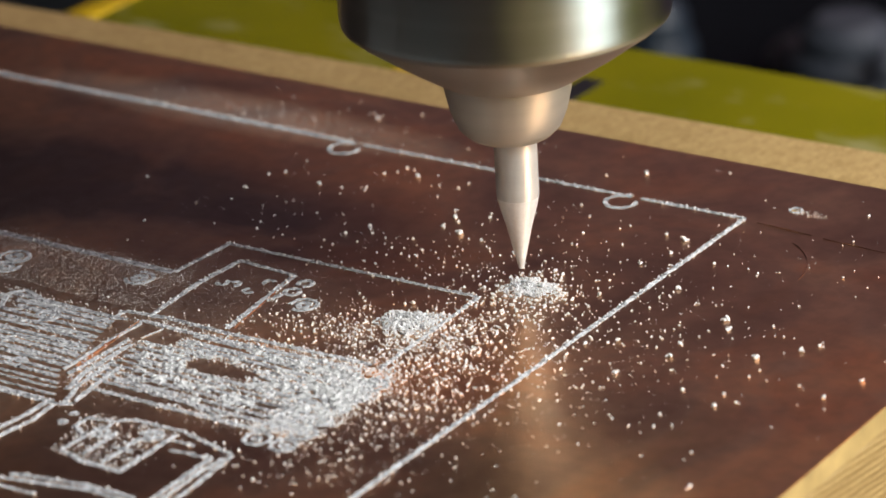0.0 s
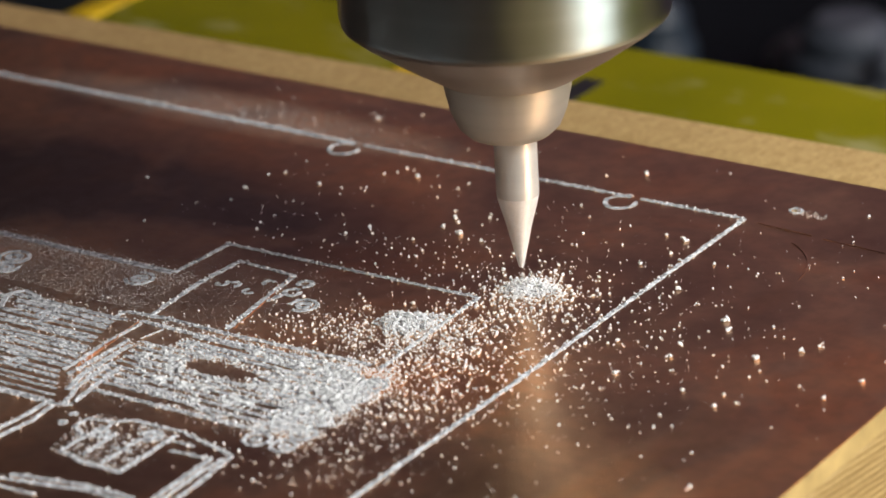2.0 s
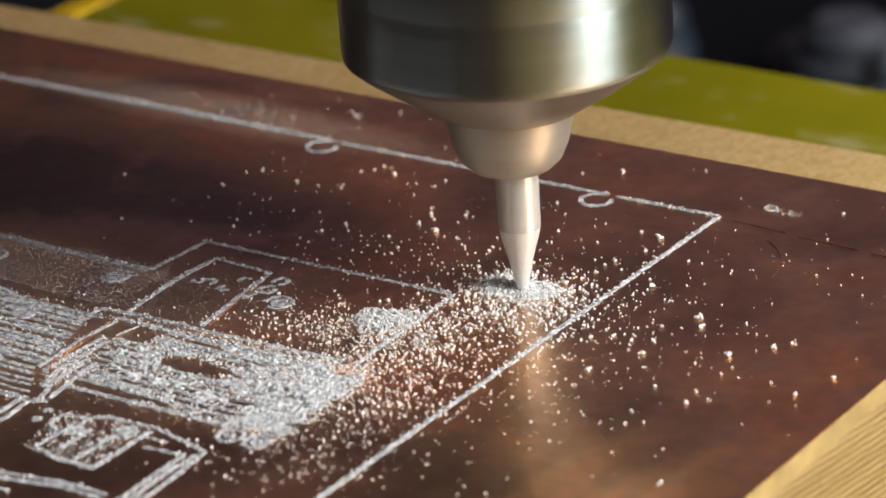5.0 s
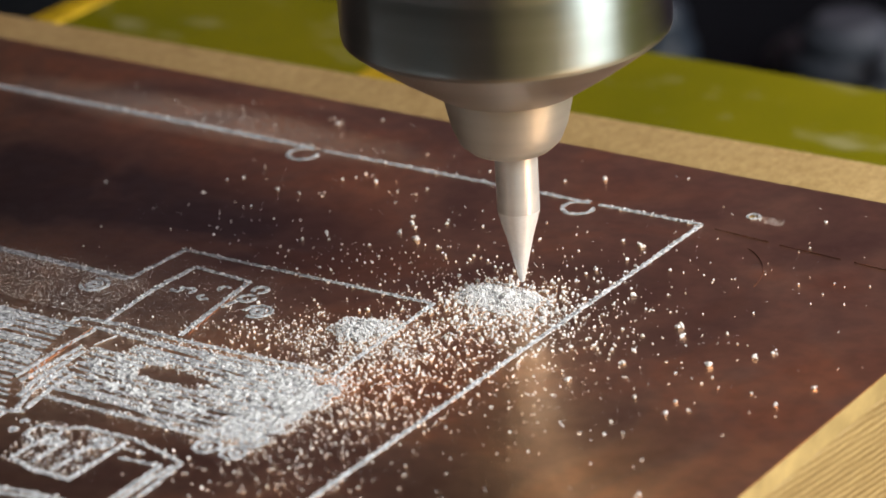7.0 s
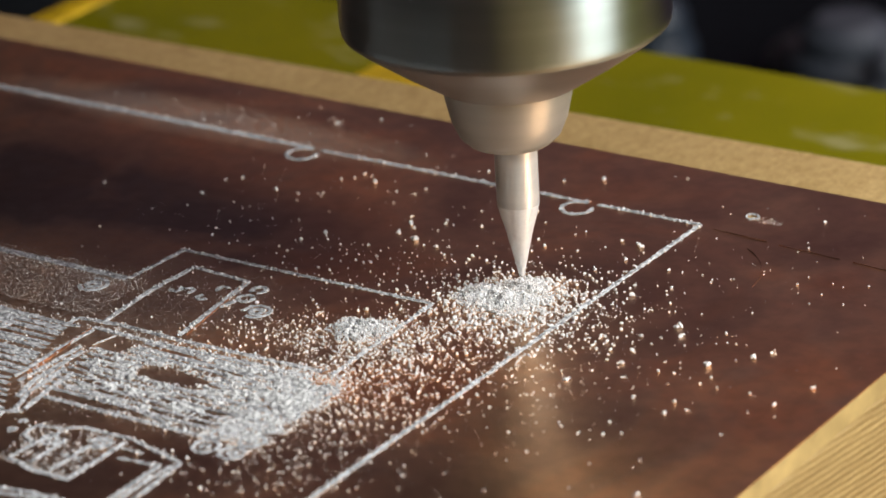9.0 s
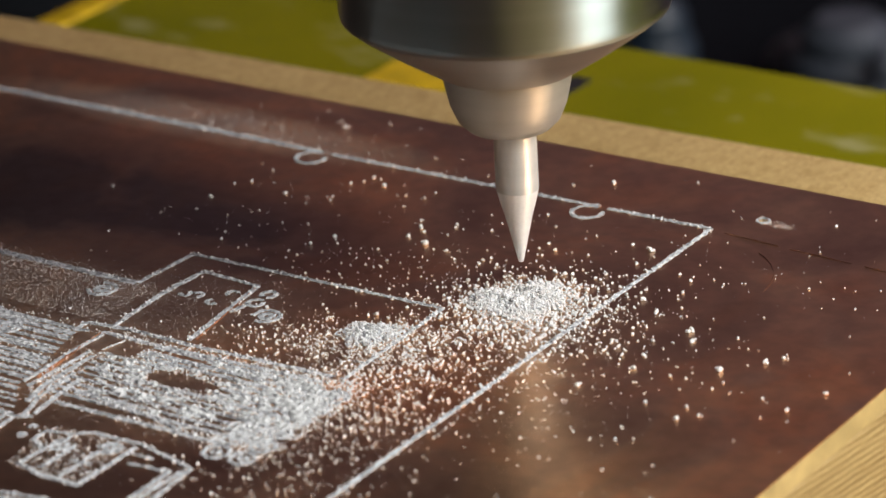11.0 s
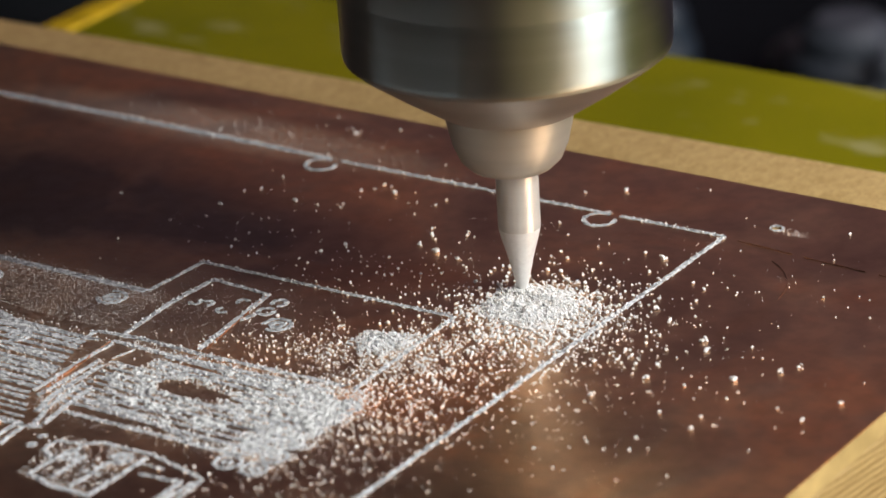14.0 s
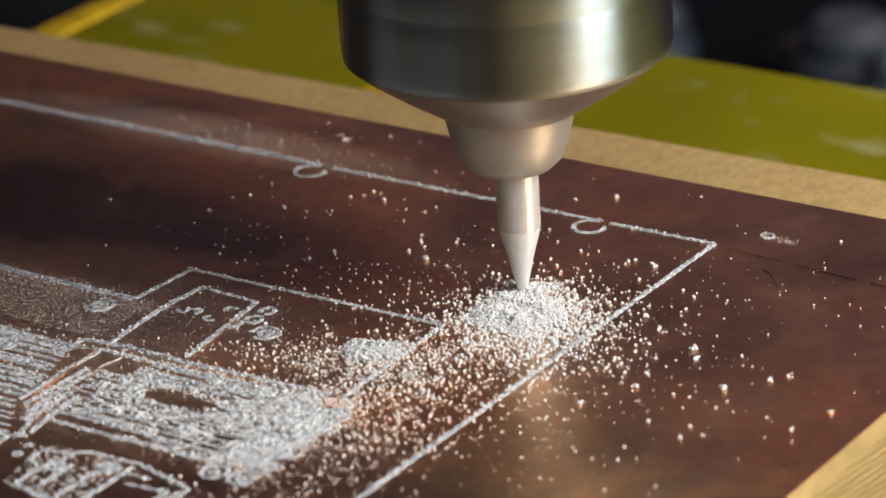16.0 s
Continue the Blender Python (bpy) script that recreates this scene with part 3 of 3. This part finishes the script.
    def settled_bus(x, y):
        z = -0.04 + 0.2 * lumps(x, y, 0.07, 1.3, 4.0) + 0.14 * lumps(x, y, 0.7, 1.6, 8.0) + 0.09 * lumps(x, y, 2.6, 2.6, 6.0)
        z -= 0.2 * np.clip(0.8 - inside_by(DUSTY_BUS, x, y), 0, 3)
        for island in ISLANDS:
            z -= 0.6 * np.clip(0.25 + inside_by(island, x, y), 0, 0.5)
        return z
    film = stuff("settled_dust", "thin pale dust lying over the parallel traces", dust_sheet("settled_dust", -50, -21.5, -27.5, -16.4, 0.15, settled_bus))
    skin = stuff("settled_dust", "matted pale dust lying over milled traces", dust_sheet("settled_dust", -22, 2.2, -29.4, -15.2, 0.13, settled))
    # burrs and dust caught along the milled lines
    rows = []
    for pts, w in TRACES:
        for (ax, ay), (bx, by) in zip(pts, pts[1:]):
            n = int(math.hypot(bx - ax, by - ay) * 5)
            f = rng.random(n)
            rows.append(np.column_stack([ax + (bx - ax) * f + rng.normal(size=n) * w * 0.4, ay + (by - ay) * f + rng.normal(size=n) * w * 0.4, np.full(n, 0.02), 0.03 + 0.1 * rng.random(n) ** 2]))
    burrs = stuff("trace_burrs", "pale burrs and dust along the milled lines", grains("trace_burrs", np.vstack(rows), PACKED, rng, True))
    mound = heap(rng, 3000, -4.2, -8.5, 1.9, 1.9, 0.75, 0.03, 0.11)
    old = stuff("swarf_heap", "small white mound of board dust over a drilled hole", grains("swarf_heap", mound, PACKED, rng))
    first = np.vstack([heap(rng, 1900, 0.5, 0.8, 1.7, 1.6, 0.5, 0.03, 0.11)])
    young = stuff("swarf_heap", "fresh white mound of board dust under the bit", grains("swarf_heap", first, PACKED, rng))
    return [swarf, packed, film, skin, burrs, old, young]


def fresh_swarf(hole, seed, amount):
    """What one milling pass throws out round its hole."""
    rng = np.random.default_rng(seed)
    x, y = HOLES[hole]
    spots = np.vstack([
        heap(rng, int(1700 * amount), x + 0.1, y - 0.1, 1.75, 1.75, 0.52, 0.03, 0.12),
        cloud(rng, int(260 * amount), x + 0.8, y - 0.4, 2.0, 2.0, 0.05, 0.18),
        cloud(rng, int(130 * amount), x + 1.0, y - 3.0, 5.0, 5.5, 0.04, 0.15),
        cloud(rng, int(280 * amount), x + 2.6, y - 2.4, 3.2, 3.0, 0.04, 0.17),
    ])
    return stuff("fresh_swarf", "white board dust thrown up by the milling bit", grains("fresh_swarf", spots, SWARF if seed % 2 else PACKED, rng))


def spindle():
    ob = tagged(new("spindle"), "turned steel milling spindle nose holding an engraving bit", "spindle")
    nut = [(11.8, 20.6), (12.05, 20.58), (12.09, 20.7), (12.09, 21.1), (12.1, 24.0), (12.1, 25.6), (12.085, 25.7), (12.085, 25.95), (12.1, 26.05), (12.1, 27.0), (12.12, 60.0), (12.0, 60.6)]
    body = part("collet_nut", lathe("collet_nut", nut, STEEL), ob, "polished steel clamping nut")
    cone = [(4.7, 15.6), (5.0, 15.5), (5.4, 15.65), (8.6, 17.75), (11.3, 19.7), (12.02, 20.3), (12.02, 20.58)]
    part("nut_cone", lathe("nut_cone", cone, CONE_STEEL), body, "duller tapered lower face of the nut")
    runout = Matrix.Translation((0.18 * MM, 0.12 * MM, 0))
    col = [(1.62, 10.85), (2.4, 10.75), (3.15, 10.95), (3.8, 11.6), (4.3, 12.8), (4.68, 14.5), (4.9, 16.0), (4.9, 18.0)]
    part("collet", lathe("collet", col, COLLET_STEEL), ob, "rounded steel collet").matrix_basis = Matrix.Translation((-0.08 * MM, -0.06 * MM, 0))
    part("bit_shank", lathe("bit_shank", [(1.585, 5.9), (1.6, 6.1), (1.6, 12.0)], CARBIDE), ob, "bright cylindrical carbide shank").matrix_basis = runout
    part("bit_tip", lathe("bit_tip", [(0.12, 0.0), (0.2, 0.04), (0.62, 1.9), (1.02, 3.7), (1.38, 5.0), (1.59, 5.92)], GROUND_TIP), ob, "pale conical engraving tip").matrix_basis = runout
    # unseen block, added to keep lamp light off the far left
    part("shade_block", block("shade_block", (-45, 24, 63), (62, 50, 150), DARK, 3), ob, "unseen black block added behind the motor to cast shade")
    part("motor_body", lathe("motor_body", [(9.0, 60.5), (24.0, 62.0), (26.0, 64.0), (26.0, 190.0), (24, 192)], DARK), ob, "dark motor housing")
    return ob


# head and arm built round the added lamp, both out of view
def added_lamp():
    ob = tagged(new("added_lamp"), "added unseen lamp with square head beside the machine", "lamp")
    head = look(LAMP_AT, LAMP_TO) @ Matrix.Translation((0, 0, 0.012))
    shell = block("lamp_head", (-56, -56, 0), (56, 56, 20), DARK, 4)
    shell.transform(head)
    part("lamp_head", shell, ob)
    arm = block("lamp_arm", (184, 8, -90), (196, 20, 150), DARK, 2)
    part("lamp_arm", arm, ob)
    return ob


# parts behind the bed: x, y, radius, height in millimetres
BENCH_PARTS = [
    (-124, 226, 6.5, 24, BLUE, "dull blue"), (-112, 258, 9.0, 9, DARK, "black"), (-101, 226, 7.0, 8, BLUE_GREY, "dark blue-grey"),
    (-97, 238, 9.0, 21, BLUE_GREY, "dark blue-grey"), (-92, 222, 5.0, 12, MAUVE, "dull mauve"), (-84, 232, 6.5, 20, PALE_GREY, "pale grey"),
    (-86, 268, 14.0, 19, PALE_GREY, "pale grey"), (-74, 218, 5.0, 9, BLUE, "dull blue"),
]


def background():
    added_lamp()
    bench = tagged(new("bench"), "dark workbench under the machine", "bench")
    part("bench_top", block("bench_top", (-900, -500, -130), (700, 1200, -90), DARK_TOP, 2), bench)
    for x in (-860, 600):
        for y in (-460, 1100):
            part("leg", block("leg", (x, y, -900), (x + 60, y + 60, -130), DARK, 2), bench)
    for lo, hi in (((-130, -60, -90), (-60, 60, -24)), ((60, -60, -90), (130, 60, -24))):
        tagged(new("riser_block", block("riser_block", lo, hi, DARK, 3)), "black block carrying the machine bed", "riser", "riser blocks")
    tagged(new("machine_casting", block("machine_casting", (-330, 92, -90), (-113, 130, 16), COLUMN, 4)), "dark slate casting of the machine behind the bed", "casting")
    for x, y, r, h, mat, tone in BENCH_PARTS:
        ob = tagged(new("metal_part"), tone + " turned metal part standing on the bench", "metal part", "parts on the bench")
        ob.matrix_world = pose(x * MM, y * MM, -90 * MM)
        part("body", lathe("body", [(r * 0.8, 0), (r, 2), (r, h * 0.7), (r * 0.9, h * 0.76)], mat, 32), ob)
        part("cap", lathe("cap", [(r * 0.82, h * 0.765), (r * 0.8, h * 0.9), (r * 0.55, h)], mat, 32), ob)
    return bench


BED = machine_bed()
TABLE = wooden_table()
BOARD = circuit_board()
LYING = lying_swarf()
LOOSE = [(crumb(x, y, r, 100 + k), x, y) for k, (x, y, r) in enumerate(CRUMBS)]
PASSES = [("A", 0.8, 1.6, 21, 0.45), ("B", 3.0, 4.0, 22, 1.0), ("B", 5.0, 6.0, 23, 0.7), ("C", 7.3, 8.3, 25, 1.0), ("C", 9.3, 10.3, 26, 0.6),
          ("D", 11.5, 12.4, 27, 1.0), ("D", 13.6, 14.4, 28, 0.6), ("E", 15.8, 16.0, 29, 0.5)]
FRESH = [(fresh_swarf(h, seed, amount), t0, t1) for h, t0, t1, seed, amount in PASSES]
SPINDLE = spindle()
background()

# ---- what moves: the table's travel (seconds, x, y in mm) ----
TRAVEL = [
    (0.0, 0.0, -0.05), (0.7, 0.0, -0.05), (0.8, -0.21, -0.06), (0.9, -0.65, -0.27), (1.0, -0.92, -0.66), (1.1, -0.93, -1.25), (1.2, -0.53, -1.58),
    (1.3, -0.01, -1.5), (1.4, 0.35, -1.17), (1.5, 0.45, -0.7), (1.6, 0.04, -0.12), (2.1, 0.03, -0.12), (2.2, -0.36, -0.15), (2.3, -1.5, -0.5),
]
TRAVEL += [(2.4, -1.9, -0.53), (2.95, -1.9, -0.6)]
LOOP_B = [(-1.89, -0.69), (-2.01, -1.1), (-2.29, -1.57), (-2.81, -1.67), (-3.38, -1.45), (-3.52, -1.07), (-3.46, -0.5), (-3.02, -0.18), (-2.5, -0.12), (-2.2, -0.32), (-1.98, -0.52)]
LOOP_C = [(-2.32, -2.66), (-2.06, -3.1), (-1.89, -3.73), (-2.22, -4.18), (-2.73, -4.26), (-3.28, -4.01), (-3.57, -3.6), (-3.48, -3.14), (-3.17, -2.76), (-2.65, -2.6), (-2.47, -2.6)]
LOOP_D = [(-1.06, -3.11), (-0.78, -2.77), (-0.27, -2.66), (0.27, -2.8), (0.6, -3.29), (0.52, -3.8), (0.17, -4.18), (-0.3, -4.26), (-0.84, -4.0), (-1.08, -3.45), (-1.07, -3.12)]
TRAVEL += [(3.0 + 0.1 * k, *p) for k, p in enumerate(LOOP_B)]
TRAVEL += [(4.2, -1.93, -0.53), (4.9, -2.0, -0.55)]
TRAVEL += [(5.0 + 0.1 * k, *p) for k, p in enumerate(LOOP_B[::-1])]
TRAVEL += [(6.2, -2.08, -0.6), (6.4, -2.12, -0.64), (6.5, -2.08, -1.15), (6.6, -2.4, -2.0), (6.7, -2.44, -2.42), (6.8, -2.4, -2.58), (7.2, -2.38, -2.6)]
TRAVEL += [(7.3 + 0.1 * k, *p) for k, p in enumerate(LOOP_C)]
TRAVEL += [(8.5, -2.45, -2.64), (9.2, -2.47, -2.64)]
TRAVEL += [(9.3 + 0.1 * k, *p) for k, p in enumerate(LOOP_C[::-1])]
TRAVEL += [(10.8, -2.4, -2.65), (10.9, -1.9, -2.8), (11.0, -1.3, -2.98), (11.1, -1.1, -3.02), (11.4, -1.07, -3.09)]
TRAVEL += [(11.5 + 0.1 * k, *p) for k, p in enumerate(LOOP_D)]
TRAVEL += [(13.0, -1.06, -3.1), (13.5, -1.04, -3.11), (13.6, -1.08, -3.15), (13.7, -0.99, -3.75), (13.8, -0.58, -4.2), (13.9, 0.04, -4.25), (14.0, 0.36, -3.88),
           (14.1, 0.39, -3.24), (14.2, 0.12, -2.72), (14.3, -0.32, -2.7), (14.4, -0.7, -2.89), (14.5, -0.95, -3.08), (14.9, -0.96, -3.1)]
TRAVEL += [(15.0, -0.96, -3.34), (15.1, -0.85, -4.24), (15.2, -0.66, -5.05), (15.5, -0.6, -5.11), (15.8, -0.6, -5.08), (15.9, -0.14, -5.12), (16.0, 0.4, -5.45)]

# height of the bit's tip over the copper (seconds, mm)
LOW, HIGH = -0.62, 2.65
PLUNGE = [
    (0.0, 1.88), (0.1, 2.55), (0.2, 2.52), (0.3, 1.8), (0.4, 1.3), (0.5, 0.85), (0.6, 0.3), (0.7, -0.25), (0.8, LOW), (1.6, LOW), (1.7, 0.05), (1.8, 0.55), (1.9, 1.12),
    (2.0, 2.0), (2.1, HIGH), (2.4, HIGH), (2.5, 2.12), (2.6, 1.5), (2.7, 0.4), (2.8, -0.4), (2.9, LOW), (3.9, LOW), (4.0, -0.05), (4.1, 0.6), (4.2, 1.3),
    (4.3, 2.0), (4.4, HIGH), (4.5, 2.6), (4.6, 2.0), (4.7, 1.3), (4.8, 0.5), (4.9, -0.3), (5.0, LOW), (5.9, LOW), (6.0, -0.05), (6.1, 0.6), (6.2, 1.3), (6.3, 2.0), (6.4, 2.52),
    (6.5, HIGH), (6.7, 2.6), (6.8, 2.08), (6.9, 1.55), (7.0, 0.8), (7.1, 0.15), (7.2, -0.3), (7.3, LOW), (8.2, LOW), (8.3, -0.1), (8.4, 0.6), (8.5, 1.3), (8.6, 2.1),
    (8.7, 2.58), (8.8, 2.45), (8.9, 1.95), (9.0, 1.3), (9.1, 0.6), (9.2, -0.05), (9.3, LOW), (10.3, LOW), (10.4, -0.05), (10.5, 0.6), (10.6, 1.3), (10.7, 2.0), (10.8, HIGH),
]
PLUNGE += [
    (10.95, HIGH), (11.05, 1.8), (11.15, 0.9), (11.25, 0.2), (11.3, -0.1), (11.4, -0.2), (11.5, -0.45), (11.6, LOW), (12.4, LOW), (12.5, -0.3), (12.6, 0.3), (12.7, 0.9), (12.8, 1.7), (12.9, 2.58),
    (13.0, 2.64), (13.1, 2.2), (13.2, 1.75), (13.3, 1.12), (13.4, 0.42), (13.5, -0.1), (13.6, LOW), (14.4, LOW), (14.5, -0.22), (14.6, 0.36), (14.7, 1.2), (14.8, 1.95),
    (14.9, 2.58), (15.2, HIGH), (15.3, 2.2), (15.4, 1.7), (15.5, 1.12), (15.6, 0.42), (15.7, -0.15), (15.8, -0.55), (16.0, LOW),
]


def motions():
    for ob in (TABLE, BOARD, *LYING):
        walk(ob, [(t, pose(x * MM, y * MM, 0)) for t, x, y in TRAVEL])
    for ob, px, py in LOOSE:
        walk(ob, [(t, pose((px + x) * MM, (py + y) * MM, 0)) for t, x, y in TRAVEL])
    for ob, t0, t1 in FRESH:
        def risen(t):
            return -1.5 * (1 - min(1.0, max(0.0, (t - t0 + 0.1) / (t1 - t0)))) ** 1.6
        walk(ob, [(t, pose(x * MM, y * MM, risen(t) * MM)) for t, x, y in TRAVEL])
    walk(BED, [(t, pose(x * MM, 0, 0)) for t, x, y in TRAVEL])
    walk(SPINDLE, [(t, pose(0, 0, z * MM)) for t, z in PLUNGE])


motions()
